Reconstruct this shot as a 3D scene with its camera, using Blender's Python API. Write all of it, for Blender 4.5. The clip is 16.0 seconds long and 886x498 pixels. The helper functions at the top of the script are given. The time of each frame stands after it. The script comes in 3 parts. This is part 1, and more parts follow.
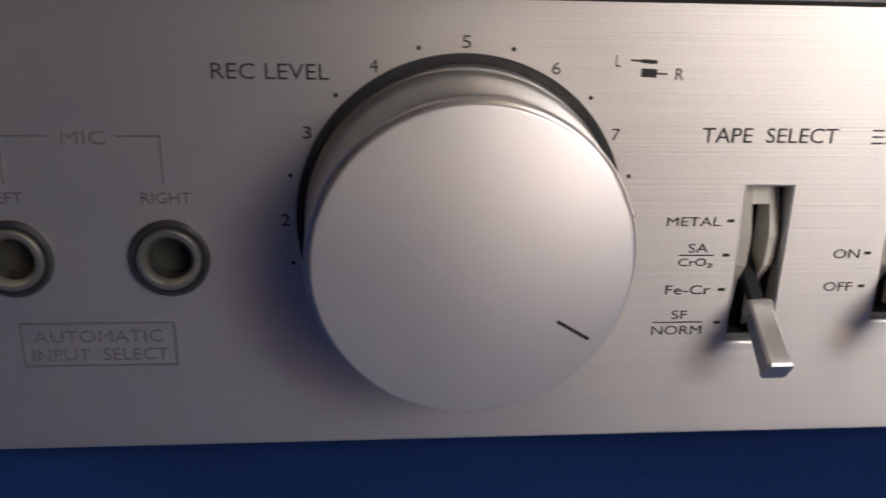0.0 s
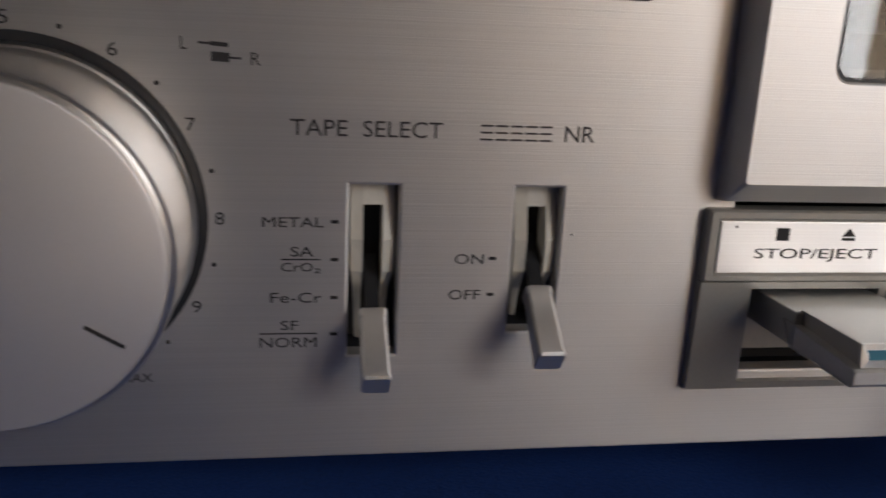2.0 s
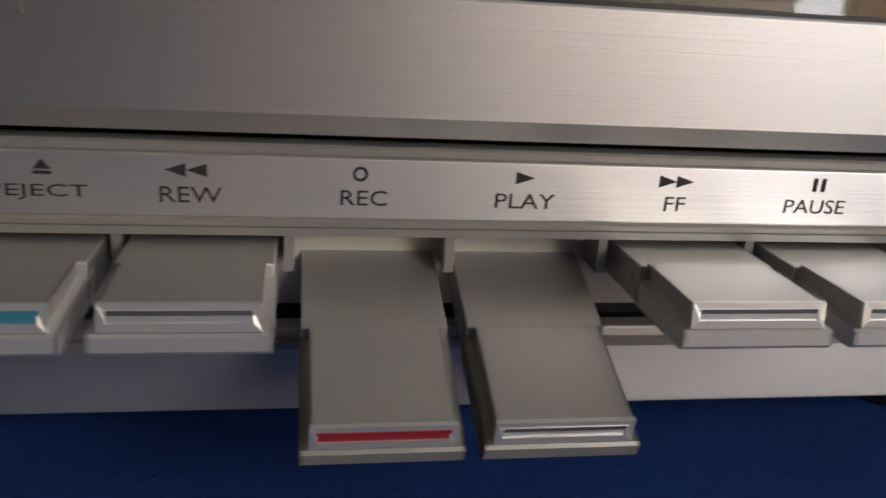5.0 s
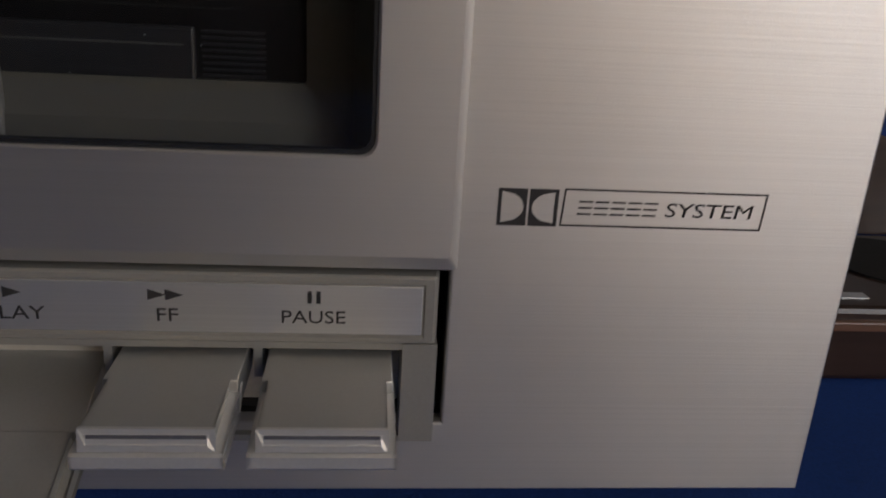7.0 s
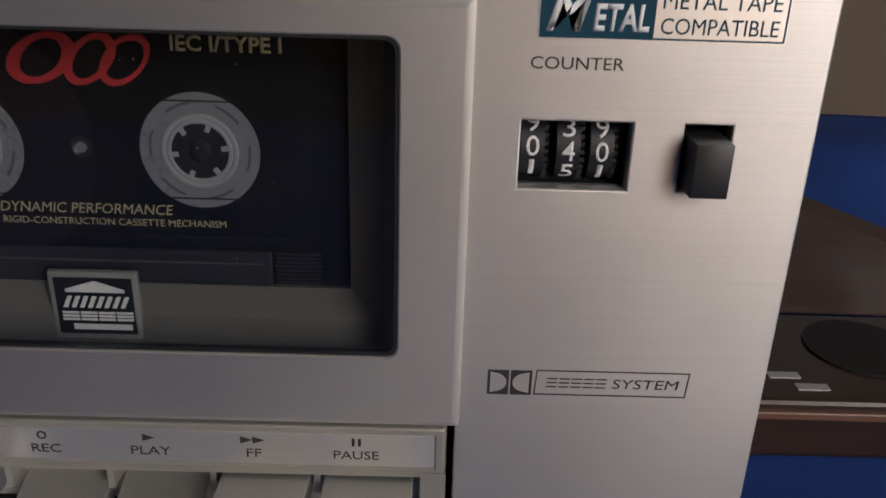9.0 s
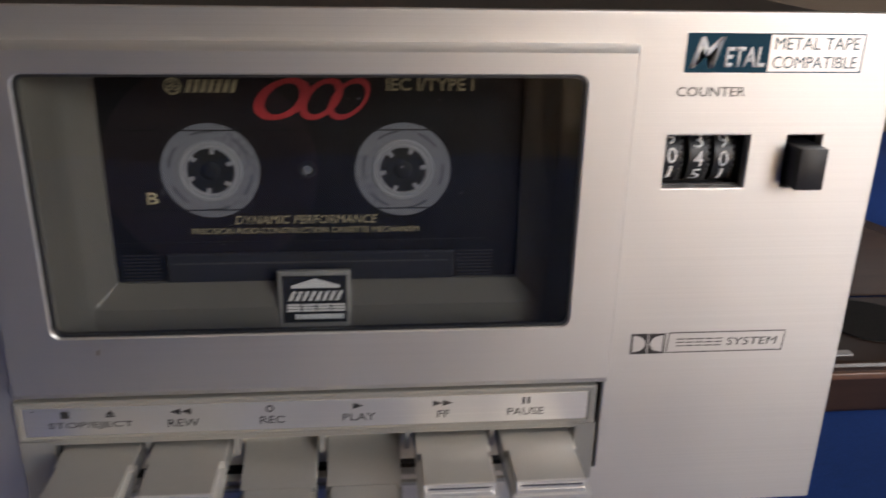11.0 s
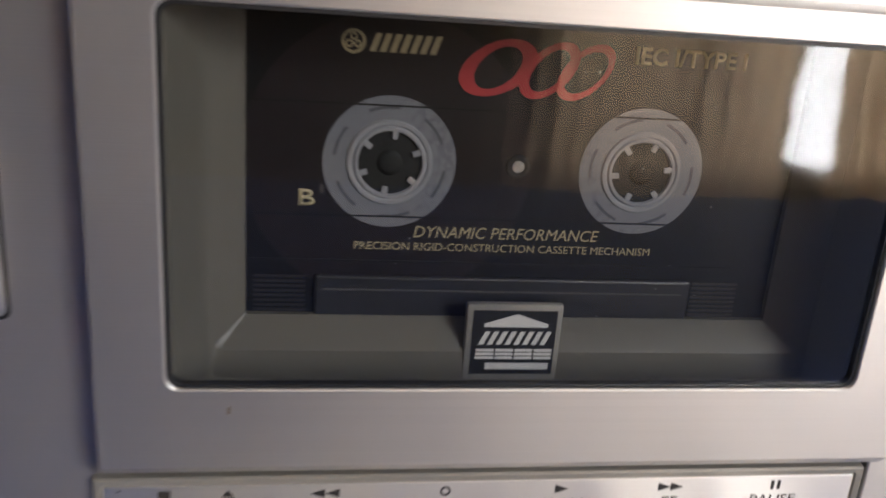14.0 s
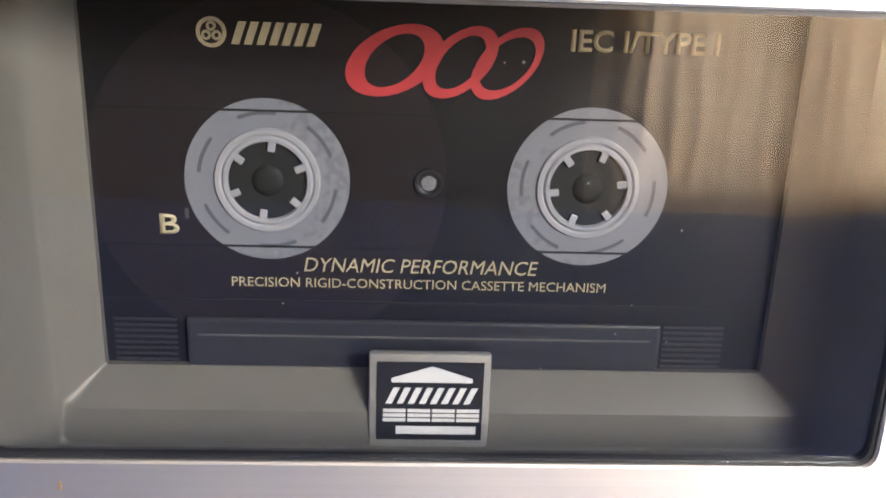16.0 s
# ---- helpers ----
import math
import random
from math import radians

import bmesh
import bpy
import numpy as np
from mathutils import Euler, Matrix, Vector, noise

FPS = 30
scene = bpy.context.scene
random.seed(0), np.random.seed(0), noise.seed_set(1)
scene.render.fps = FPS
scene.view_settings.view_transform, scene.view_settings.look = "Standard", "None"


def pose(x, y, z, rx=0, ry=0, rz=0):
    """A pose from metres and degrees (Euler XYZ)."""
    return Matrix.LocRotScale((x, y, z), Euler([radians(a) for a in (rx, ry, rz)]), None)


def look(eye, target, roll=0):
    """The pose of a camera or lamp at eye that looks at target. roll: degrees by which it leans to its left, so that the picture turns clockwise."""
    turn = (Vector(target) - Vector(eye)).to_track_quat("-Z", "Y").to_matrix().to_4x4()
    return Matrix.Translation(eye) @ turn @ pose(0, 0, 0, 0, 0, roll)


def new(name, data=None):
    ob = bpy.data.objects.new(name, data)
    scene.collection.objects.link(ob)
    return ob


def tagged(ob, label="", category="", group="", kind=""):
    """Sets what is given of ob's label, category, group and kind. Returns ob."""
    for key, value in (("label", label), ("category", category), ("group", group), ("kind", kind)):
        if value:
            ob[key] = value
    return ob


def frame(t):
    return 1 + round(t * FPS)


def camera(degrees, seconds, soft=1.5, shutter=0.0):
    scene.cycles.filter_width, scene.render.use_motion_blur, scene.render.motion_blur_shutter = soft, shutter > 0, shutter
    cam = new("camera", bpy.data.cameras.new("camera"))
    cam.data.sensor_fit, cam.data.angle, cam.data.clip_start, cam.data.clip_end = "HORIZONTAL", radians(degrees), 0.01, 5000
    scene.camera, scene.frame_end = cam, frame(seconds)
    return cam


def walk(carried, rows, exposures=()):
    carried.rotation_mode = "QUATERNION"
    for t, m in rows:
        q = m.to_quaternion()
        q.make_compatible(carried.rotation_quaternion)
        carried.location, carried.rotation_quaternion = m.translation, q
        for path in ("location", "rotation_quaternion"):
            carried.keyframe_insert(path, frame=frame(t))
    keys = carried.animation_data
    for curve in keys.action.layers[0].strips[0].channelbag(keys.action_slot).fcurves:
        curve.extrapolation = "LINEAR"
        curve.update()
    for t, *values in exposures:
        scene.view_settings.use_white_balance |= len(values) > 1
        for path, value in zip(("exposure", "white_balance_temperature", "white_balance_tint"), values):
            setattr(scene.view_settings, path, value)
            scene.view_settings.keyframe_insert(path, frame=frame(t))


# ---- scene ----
SOFT = 1.6
WINDOW_W = 140.0
EXPOSURES = [(0.0, 0.03), (1.0, -0.45), (2.0, -0.7), (3.0, -0.6), (4.2, -0.65), (5.0, -0.5), (7.5, -1.0), (8.5, -0.5), (10.8, 0.0), (13.0, 0.08), (13.4, 0.02), (14.0, 0.22), (14.5, 0.8), (14.8, 1.1), (15.2, 1.35), (16.0, 1.7)]
cam = camera(55.00, 16.0, soft=SOFT, shutter=0.4)
PATH = [
    (0, (0.02422, -0.10926, 0.08138), (0.04186, 0.07912, 0.01655), 1.43),
    (0.5, (0.03910, -0.11004, 0.07948), (0.05680, 0.07897, 0.01652), 1.57),
    (1, (0.05230, -0.10681, 0.07979), (0.07016, 0.08183, 0.01581), 2.05),
    (1.5, (0.05956, -0.10578, 0.07715), (0.08715, 0.08358, 0.01902), 2.59),
    (2, (0.07108, -0.10624, 0.07496), (0.10249, 0.08345, 0.01989), 2.81),
    (2.5, (0.09225, -0.10361, 0.07377), (0.12011, 0.08614, 0.01703), 2.61),
    (3, (0.10560, -0.09935, 0.07634), (0.14103, 0.08684, 0.01250), 3.34),
    (3.5, (0.12170, -0.09939, 0.07660), (0.15444, 0.08594, 0.00891), 3.53),
    (4, (0.14126, -0.09942, 0.07348), (0.17928, 0.08521, 0.00665), 4.00),
    (4.5, (0.15735, -0.10150, 0.07468), (0.19049, 0.08377, 0.00701), 3.77),
    (5, (0.17399, -0.10017, 0.07322), (0.20768, 0.08514, 0.00596), 4.05),
    (5.2, (0.17808, -0.09791, 0.07509), (0.21885, 0.08541, 0.00629), 5.37),
    (7.3, (0.25121, -0.11101, 0.10224), (0.26613, 0.07521, 0.03085), 3.09),
    (7.5, (0.25074, -0.11280, 0.10808), (0.26376, 0.07316, 0.03565), 2.93),
    (8, (0.25576, -0.12348, 0.12290), (0.26291, 0.06473, 0.05564), 2.52),
    (8.5, (0.25466, -0.12679, 0.13506), (0.26306, 0.05884, 0.06110), 2.24),
    (8.7, (0.25543, -0.13058, 0.13976), (0.25732, 0.05307, 0.06058), 1.78),
    (10.8, (0.21809, -0.16948, 0.15859), (0.22747, 0.01418, 0.07998), 0.13),
    (11, (0.20374, -0.17415, 0.15289), (0.22204, 0.01142, 0.08057), 1.12),
    (11.5, (0.19120, -0.17840, 0.15152), (0.20559, 0.00734, 0.07875), 0.89),
    (12, (0.17549, -0.17859, 0.14881), (0.18845, 0.00726, 0.07605), 1.02),
    (12.5, (0.15733, -0.17822, 0.14688), (0.17127, 0.00757, 0.07418), 1.99),
    (13, (0.13768, -0.17299, 0.15179), (0.14984, 0.00953, 0.07093), 2.24),
    (13.4, (0.13120, -0.17497, 0.14767), (0.13884, 0.01062, 0.07353), 2.31),
    (13.5, (0.12657, -0.16599, 0.14985), (0.14271, 0.02000, 0.07810), 3.10),
    (13.7, (0.14115, -0.14824, 0.14611), (0.16582, 0.03651, 0.07359), 3.39),
    (14, (0.15779, -0.12301, 0.13031), (0.18862, 0.06445, 0.06778), 4.37),
    (14.2, (0.16502, -0.10829, 0.12881), (0.19424, 0.07840, 0.06327), 5.09),
    (14.5, (0.17124, -0.09765, 0.12365), (0.19472, 0.09214, 0.06510), 4.41),
    (15, (0.18000, -0.09426, 0.12431), (0.19978, 0.09693, 0.06901), 3.23),
    (15.5, (0.18460, -0.09665, 0.12575), (0.20127, 0.09466, 0.06984), 2.88),
    (16, (0.18804, -0.09934, 0.12512), (0.19750, 0.09159, 0.06632), 2.04),
]
walk(cam, [(t, look(eye, target, roll)) for t, eye, target, roll in PATH], EXPOSURES)

# ---- world and light: a tall window behind and to the right of the viewer ----
world = bpy.data.worlds.new("sky")
scene.world = world
world.use_nodes = True
sky = world.node_tree.nodes.new("ShaderNodeTexSky")
sky.sky_type, sky.sun_disc = "NISHITA", False
sky.sun_elevation, sky.sun_rotation = radians(35), radians(150)
world.node_tree.links.new(sky.outputs[0], world.node_tree.nodes["Background"].inputs[0])
world.node_tree.nodes["Background"].inputs[1].default_value = 0.1


def area_lamp(name, eye, target, sx, sy, watts, colour):
    data = bpy.data.lights.new(name, "AREA")
    data.shape, data.size, data.size_y, data.energy, data.color = "RECTANGLE", sx, sy, watts, colour
    ob = new(name, data)
    ob.matrix_world = look(eye, target)
    return ob


# daylight standing in the window's opening
area_lamp("window_light", (1.61, -2.36, 0.60), (1.0, 0.0, 0.05), 1.56, 2.08, WINDOW_W, (0.97, 0.985, 1.035))


# ---- materials ----
def material(name, colour, rough=0.5, metal=0.0, noise_scale=(400, 400, 400), spread=0.08, bump=0.05, aniso=0.0,
             rough_spread=0.1, coarse=30.0, spec=0.5, bump_dist=0.0002):
    m = bpy.data.materials.new(name)
    m.use_nodes = True
    nt = m.node_tree
    b = nt.nodes["Principled BSDF"]
    geo = nt.nodes.new("ShaderNodeNewGeometry")
    mapping = nt.nodes.new("ShaderNodeMapping")
    mapping.inputs["Scale"].default_value = noise_scale
    nt.links.new(geo.outputs["Position"], mapping.inputs["Vector"])
    fine = nt.nodes.new("ShaderNodeTexNoise")
    fine.inputs["Scale"].default_value, fine.inputs["Detail"].default_value = 1.0, 4.0
    nt.links.new(mapping.outputs[0], fine.inputs["Vector"])
    big = nt.nodes.new("ShaderNodeTexNoise")
    big.inputs["Scale"].default_value, big.inputs["Detail"].default_value = coarse, 3.0
    nt.links.new(geo.outputs["Position"], big.inputs["Vector"])
    add = nt.nodes.new("ShaderNodeMath")
    add.operation = "ADD"
    nt.links.new(fine.outputs["Fac"], add.inputs[0])
    nt.links.new(big.outputs["Fac"], add.inputs[1])
    tone = nt.nodes.new("ShaderNodeMapRange")
    tone.inputs["From Min"].default_value, tone.inputs["From Max"].default_value = 0.6, 1.4
    tone.inputs["To Min"].default_value, tone.inputs["To Max"].default_value = 1 - spread, 1 + spread
    nt.links.new(add.outputs[0], tone.inputs[0])
    mul = nt.nodes.new("ShaderNodeVectorMath")
    mul.operation = "SCALE"
    mul.inputs[0].default_value = colour
    nt.links.new(tone.outputs[0], mul.inputs["Scale"])
    nt.links.new(mul.outputs[0], b.inputs["Base Color"])
    ro = nt.nodes.new("ShaderNodeMapRange")
    ro.inputs["From Min"].default_value, ro.inputs["From Max"].default_value = 0.6, 1.4
    ro.inputs["To Min"].default_value, ro.inputs["To Max"].default_value = rough * (1 - rough_spread), rough * (1 + rough_spread)
    nt.links.new(add.outputs[0], ro.inputs[0])
    nt.links.new(ro.outputs[0], b.inputs["Roughness"])
    b.inputs["Metallic"].default_value = metal
    b.inputs["Specular IOR Level"].default_value = spec
    if aniso:
        b.inputs["Anisotropic"].default_value = aniso
        axis = nt.nodes.new("ShaderNodeCombineXYZ")
        axis.inputs[2].default_value = 1.0
        nt.links.new(axis.outputs[0], b.inputs["Tangent"])
    if bump:
        bp = nt.nodes.new("ShaderNodeBump")
        bp.inputs["Strength"].default_value, bp.inputs["Distance"].default_value = bump, bump_dist
        nt.links.new(fine.outputs["Fac"], bp.inputs["Height"])
        nt.links.new(bp.outputs[0], b.inputs["Normal"])
    return m


def clear(name, tint, gloss_rough=0.02):
    """Clear plastic: what is behind shows through, the gloss grows towards grazing angles."""
    m = bpy.data.materials.new(name)
    m.use_nodes = True
    nt = m.node_tree
    nt.nodes.remove(nt.nodes["Principled BSDF"])
    out = nt.nodes["Material Output"]
    see, gloss, mix, fres = (nt.nodes.new("ShaderNode" + n) for n in ("BsdfTransparent", "BsdfGlossy", "MixShader", "Fresnel"))
    see.inputs["Color"].default_value = (*tint, 1)
    gloss.inputs["Roughness"].default_value = gloss_rough
    geo, smear = nt.nodes.new("ShaderNodeNewGeometry"), nt.nodes.new("ShaderNodeTexNoise")
    smear.inputs["Scale"].default_value, smear.inputs["Detail"].default_value = 60.0, 1.5
    nt.links.new(geo.outputs["Position"], smear.inputs["Vector"])
    bp = nt.nodes.new("ShaderNodeBump")
    bp.inputs["Strength"].default_value, bp.inputs["Distance"].default_value = 0.22, 0.0004
    nt.links.new(smear.outputs["Fac"], bp.inputs["Height"])
    nt.links.new(bp.outputs[0], gloss.inputs["Normal"])
    fres.inputs["IOR"].default_value = 1.46
    nt.links.new(fres.outputs[0], mix.inputs[0])
    nt.links.new(see.outputs[0], mix.inputs[1])
    nt.links.new(gloss.outputs[0], mix.inputs[2])
    nt.links.new(mix.outputs[0], out.inputs["Surface"])
    return m


BRUSH = (8, 8, 5200)
ALU = material("brushed_aluminium", (0.66, 0.64, 0.62), 0.46, 0.88, BRUSH, 0.09, 0.20, 0.5, 0.12, 14.0)
ALU_DOOR = material("satin_aluminium", (0.66, 0.64, 0.62), 0.47, 0.88, BRUSH, 0.07, 0.17, 0.5, 0.10, 18.0)
ALU_PLATE = material("bright_brushed_plate", (0.82, 0.81, 0.80), 0.40, 0.82, (6, 6, 6500), 0.10, 0.2, 0.6, 0.15, 20.0)
KNOB = material("satin_knob_metal", (0.74, 0.71, 0.70), 0.50, 0.75, (2500, 2500, 2500), 0.03, 0.06, 0.0, 0.10, 40.0)
KNOB_SIDE = material("turned_knob_side", (0.74, 0.72, 0.70), 0.30, 1.0, (900, 4000, 900), 0.05, 0.08)
CHROME = material("chrome", (0.82, 0.81, 0.805), 0.24, 0.8, (700, 700, 700), 0.02, 0.0, 0.0, 0.08)
LEVER = material("satin_lever_metal", (0.72, 0.71, 0.70), 0.30, 0.8, (700, 700, 700), 0.04, 0.03, 0.0, 0.08)
METER_METAL = material("silver_paint_frame", (0.62, 0.61, 0.60), 0.38, 0.85, (1500, 1500, 1500), 0.05, 0.05)
KEY = material("grey_key_plastic", (0.52, 0.51, 0.485), 0.40, 0.72, (2200, 2200, 2200), 0.06, 0.06, 0, 0.1, 60.0)
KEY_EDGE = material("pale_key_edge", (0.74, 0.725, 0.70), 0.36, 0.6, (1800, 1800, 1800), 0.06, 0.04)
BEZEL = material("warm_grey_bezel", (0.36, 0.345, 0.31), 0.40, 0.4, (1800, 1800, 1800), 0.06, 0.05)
CREAM = material("cream_plastic", (0.60, 0.57, 0.50), 0.50, 0.0, (1200, 1200, 1200), 0.07, 0.05)
HOLDER = material("olive_grey_holder_plastic", (0.155, 0.145, 0.125), 0.34, 0.0, (1500, 1500, 1500), 0.07, 0.06)
BLACK = material("black_plastic", (0.018, 0.018, 0.02), 0.42, 0.0, (1500, 1500, 1500), 0.10, 0.06)
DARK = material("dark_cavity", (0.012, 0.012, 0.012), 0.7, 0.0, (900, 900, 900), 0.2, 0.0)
INK = material("dark_print_ink", (0.04, 0.037, 0.037), 0.6, 0.0, (3000, 3000, 3000), 0.15, 0.0, 0, 0.1, 30.0, 0.2)
GREY_INK = material("grey_print_ink", (0.10, 0.095, 0.095), 0.5, 0.0, (3000, 3000, 3000), 0.15, 0.0)
WHITE = material("white_print", (0.78, 0.78, 0.78), 0.5, 0.0, (3000, 3000, 3000), 0.08, 0.0)
GOLD = material("pale_gold_print", (0.52, 0.45, 0.28), 0.45, 0.1, (3000, 3000, 3000), 0.10, 0.0)
RED = material("red_print", (0.46, 0.04, 0.045), 0.45, 0.0, (3000, 3000, 3000), 0.10, 0.0)
TEAL = material("teal_insert", (0.055, 0.22, 0.30), 0.4, 0.0, (1500, 1500, 1500), 0.08, 0.03)
CRIMSON = material("crimson_insert", (0.33, 0.02, 0.035), 0.4, 0.0, (1500, 1500, 1500), 0.08, 0.03)
STICKER_BLUE = material("dark_teal_sticker", (0.010, 0.055, 0.09), 0.6, 0.0, (1500, 1500, 1500), 0.06, 0.0, 0, 0.1, 30.0, 0.15)
FOIL = material("silver_sticker_foil", (0.72, 0.72, 0.73), 0.34, 0.9, (900, 900, 900), 0.03, 0.02)
DIAL = material("grey_meter_dial", (0.20, 0.19, 0.185), 0.6, 0.0, (700, 700, 700), 0.04, 0.0)
DIAL_GREEN = material("pale_green_meter_band", (0.33, 0.38, 0.29), 0.55, 0.0, (700, 700, 700), 0.05, 0.0)
DIAL_YELLOW = material("amber_meter_band", (0.48, 0.29, 0.02), 0.5, 0.0, (700, 700, 700), 0.05, 0.0)
SHELL = material("smoked_black_cassette_shell", (0.012, 0.0115, 0.0125), 0.40, 0.0, (1200, 1200, 1200), 0.15, 0.0, 0, 0.2, 90.0, 0.35)
RIDGE = material("dull_black_ridge", (0.034, 0.034, 0.038), 0.33, 0.0, (60, 60, 3000), 0.25, 0.1)
PACK = material("wound_tape_pack", (0.020, 0.016, 0.017), 0.34, 0.0, (1200, 1200, 1200), 0.15, 0.03)
REEL = material("milky_reel_plastic", (0.22, 0.225, 0.25), 0.28, 0.0, (900, 900, 900), 0.08, 0.05)
REEL_LIGHT = material("white_reel_hub_plastic", (0.36, 0.36, 0.38), 0.16, 0.0, (900, 900, 900), 0.06, 0.03)
SLOT_SHADE = material("slot_and_groove_shade", (0.10, 0.10, 0.115), 0.45, 0.0, (900, 900, 900), 0.1, 0.0)
CABINET = material("dark_vinyl_cabinet", (0.022, 0.018, 0.016), 0.5, 0.0, (2500, 2500, 2500), 0.2, 0.2)
CLOTH = material("royal_blue_cloth", (0.017, 0.056, 0.24), 0.85, 0.0, (1500, 1500, 1500), 0.25, 0.5, 0, 0.05, 25.0, 0.25, 0.0006)
BROWN = material("dark_brown_varnished_wood", (0.032, 0.016, 0.011), 0.35, 0.0, (30, 400, 400), 0.35, 0.1)
WALL = material("warm_beige_wall_paint", (0.155, 0.12, 0.09), 0.8, 0.0, (300, 300, 300), 0.08, 0.1, 0, 0.05, 3.0)
FLOORING = material("brown_floor", (0.16, 0.10, 0.06), 0.5, 0.0, (4, 60, 60), 0.25, 0.1)
CEIL = material("off_white_ceiling_paint", (0.52, 0.49, 0.45), 0.85, 0.0, (300, 300, 300), 0.05, 0.1, 0, 0.05, 3.0)
CURTAIN = material("cream_curtain_fabric", (0.70, 0.60, 0.46), 0.9, 0.0, (600, 600, 600), 0.1, 0.2)
CURTAIN.node_tree.links.clear()
weave, let, both = (CURTAIN.node_tree.nodes.new("ShaderNode" + n) for n in ("BsdfDiffuse", "BsdfTranslucent", "MixShader"))
weave.inputs[0].default_value, let.inputs[0].default_value, both.inputs[0].default_value = (0.62, 0.50, 0.36, 1), (0.62, 0.46, 0.30, 1), 0.5
CURTAIN.node_tree.links.new(weave.outputs[0], both.inputs[1])
CURTAIN.node_tree.links.new(let.outputs[0], both.inputs[2])
CURTAIN.node_tree.links.new(both.outputs[0], CURTAIN.node_tree.nodes["Material Output"].inputs["Surface"])
CLEAR = clear("clear_door_plastic", (0.82, 0.82, 0.81), 0.035)
METER_CLEAR = clear("clear_meter_cover", (0.86, 0.86, 0.86), 0.03)

# ---- building blocks; all sizes in centimetres ----
PLACE = {}


def thing(name, x, y, z, label, category, group=""):
    ob = new(name)
    ob.empty_display_size = 0.02
    ob.location = (x / 100, y / 100, z / 100)
    PLACE[ob] = Vector((x / 100, y / 100, z / 100))
    return tagged(ob, label, category, group)


def part(name, bm, mat, parent=None, label="", smooth=None):
    """Links a bmesh, in centimetres, as one mesh, with its origin in its middle."""
    bmesh.ops.recalc_face_normals(bm, faces=bm.faces)
    me = bpy.data.meshes.new(name)
    bm.to_mesh(me)
    bm.free()
    co = np.empty(len(me.vertices) * 3)
    me.vertices.foreach_get("co", co)
    co = co.reshape(-1, 3) / 100
    mid = (co.min(0) + co.max(0)) / 2
    me.vertices.foreach_set("co", (co - mid).ravel())
    me.materials.append(mat)
    if smooth:
        for p in me.polygons:
            p.use_smooth = True
        me.set_sharp_from_angle(angle=radians(smooth))
    me.update()
    ob = new(name, me)
    PLACE[ob] = Vector(mid)
    if parent:
        ob.parent = parent
        ob.location = PLACE[ob] - PLACE[parent]
    else:
        ob.location = PLACE[ob]
    if label:
        ob["label"] = label
    return ob


def shift(ob, dx, dy, dz):
    """Moves a finished part, with all that it carries, by centimetres."""
    ob.location += Vector((dx, dy, dz)) / 100


def box(bm, x0, x1, y0, y1, z0, z1, bevel=0.0, segs=2):
    g = bmesh.ops.create_cube(bm, size=1.0, matrix=Matrix.LocRotScale(((x0 + x1) / 2, (y0 + y1) / 2, (z0 + z1) / 2), None, (x1 - x0, y1 - y0, z1 - z0)))
    if bevel:
        vs = set(g["verts"])
        es = [e for e in bm.edges if e.verts[0] in vs and e.verts[1] in vs]
        bmesh.ops.bevel(bm, geom=es, offset=bevel, segments=segs, affect="EDGES", profile=0.5, clamp_overlap=True)
    return bm


def boxed(*a, **k):
    return box(bmesh.new(), *a, **k)


def rrect(x0, x1, z0, z1, y, r=0.0, n=5):
    """A rounded rectangle that faces the viewer, as a loop of points."""
    r = max(r, 1e-3)
    pts = []
    for cx, cz, a0 in ((x1 - r, z1 - r, 0), (x0 + r, z1 - r, 90), (x0 + r, z0 + r, 180), (x1 - r, z0 + r, 270)):
        for k in range(n):
            a = radians(a0 + 90 * k / (n - 1))
            pts.append((cx + r * math.cos(a), y, cz + r * math.sin(a)))
    return pts


def circle(cx, cz, r, y, n=48):
    return [(cx + r * math.cos(2 * math.pi * k / n), y, cz + r * math.sin(2 * math.pi * k / n)) for k in range(n)]


def loft(loops, cap_first=False, cap_last=False, bm=None, close=False):
    bm = bm or bmesh.new()
    rows = [[bm.verts.new(p) for p in loop] for loop in loops]
    pairs = list(zip(rows, rows[1:])) + ([(rows[-1], rows[0])] if close else [])
    for a, b in pairs:
        for k in range(len(a)):
            j = (k + 1) % len(a)
            bm.faces.new((a[k], a[j], b[j], b[k]))
    if cap_first:
        bm.faces.new(rows[0])
    if cap_last:
        bm.faces.new(rows[-1])
    return bm


def prism(points, y0, y1, bm=None):
    """A flat outline in x and z, given thickness from y0 to y1."""
    return loft([[(x, y, z) for x, z in points] for y in (y0, y1)], True, True, bm)


def ring(cx, cz, r0, r1, y0, y1, n=48, bm=None):
    return loft([circle(cx, cz, r0, y1, n), circle(cx, cz, r0, y0, n), circle(cx, cz, r1, y0, n), circle(cx, cz, r1, y1, n)], bm=bm, close=True)


def disc(cx, cz, r, y0, y1, n=48, bm=None):
    return loft([circle(cx, cz, r, y0, n), circle(cx, cz, r, y1, n)], True, True, bm)


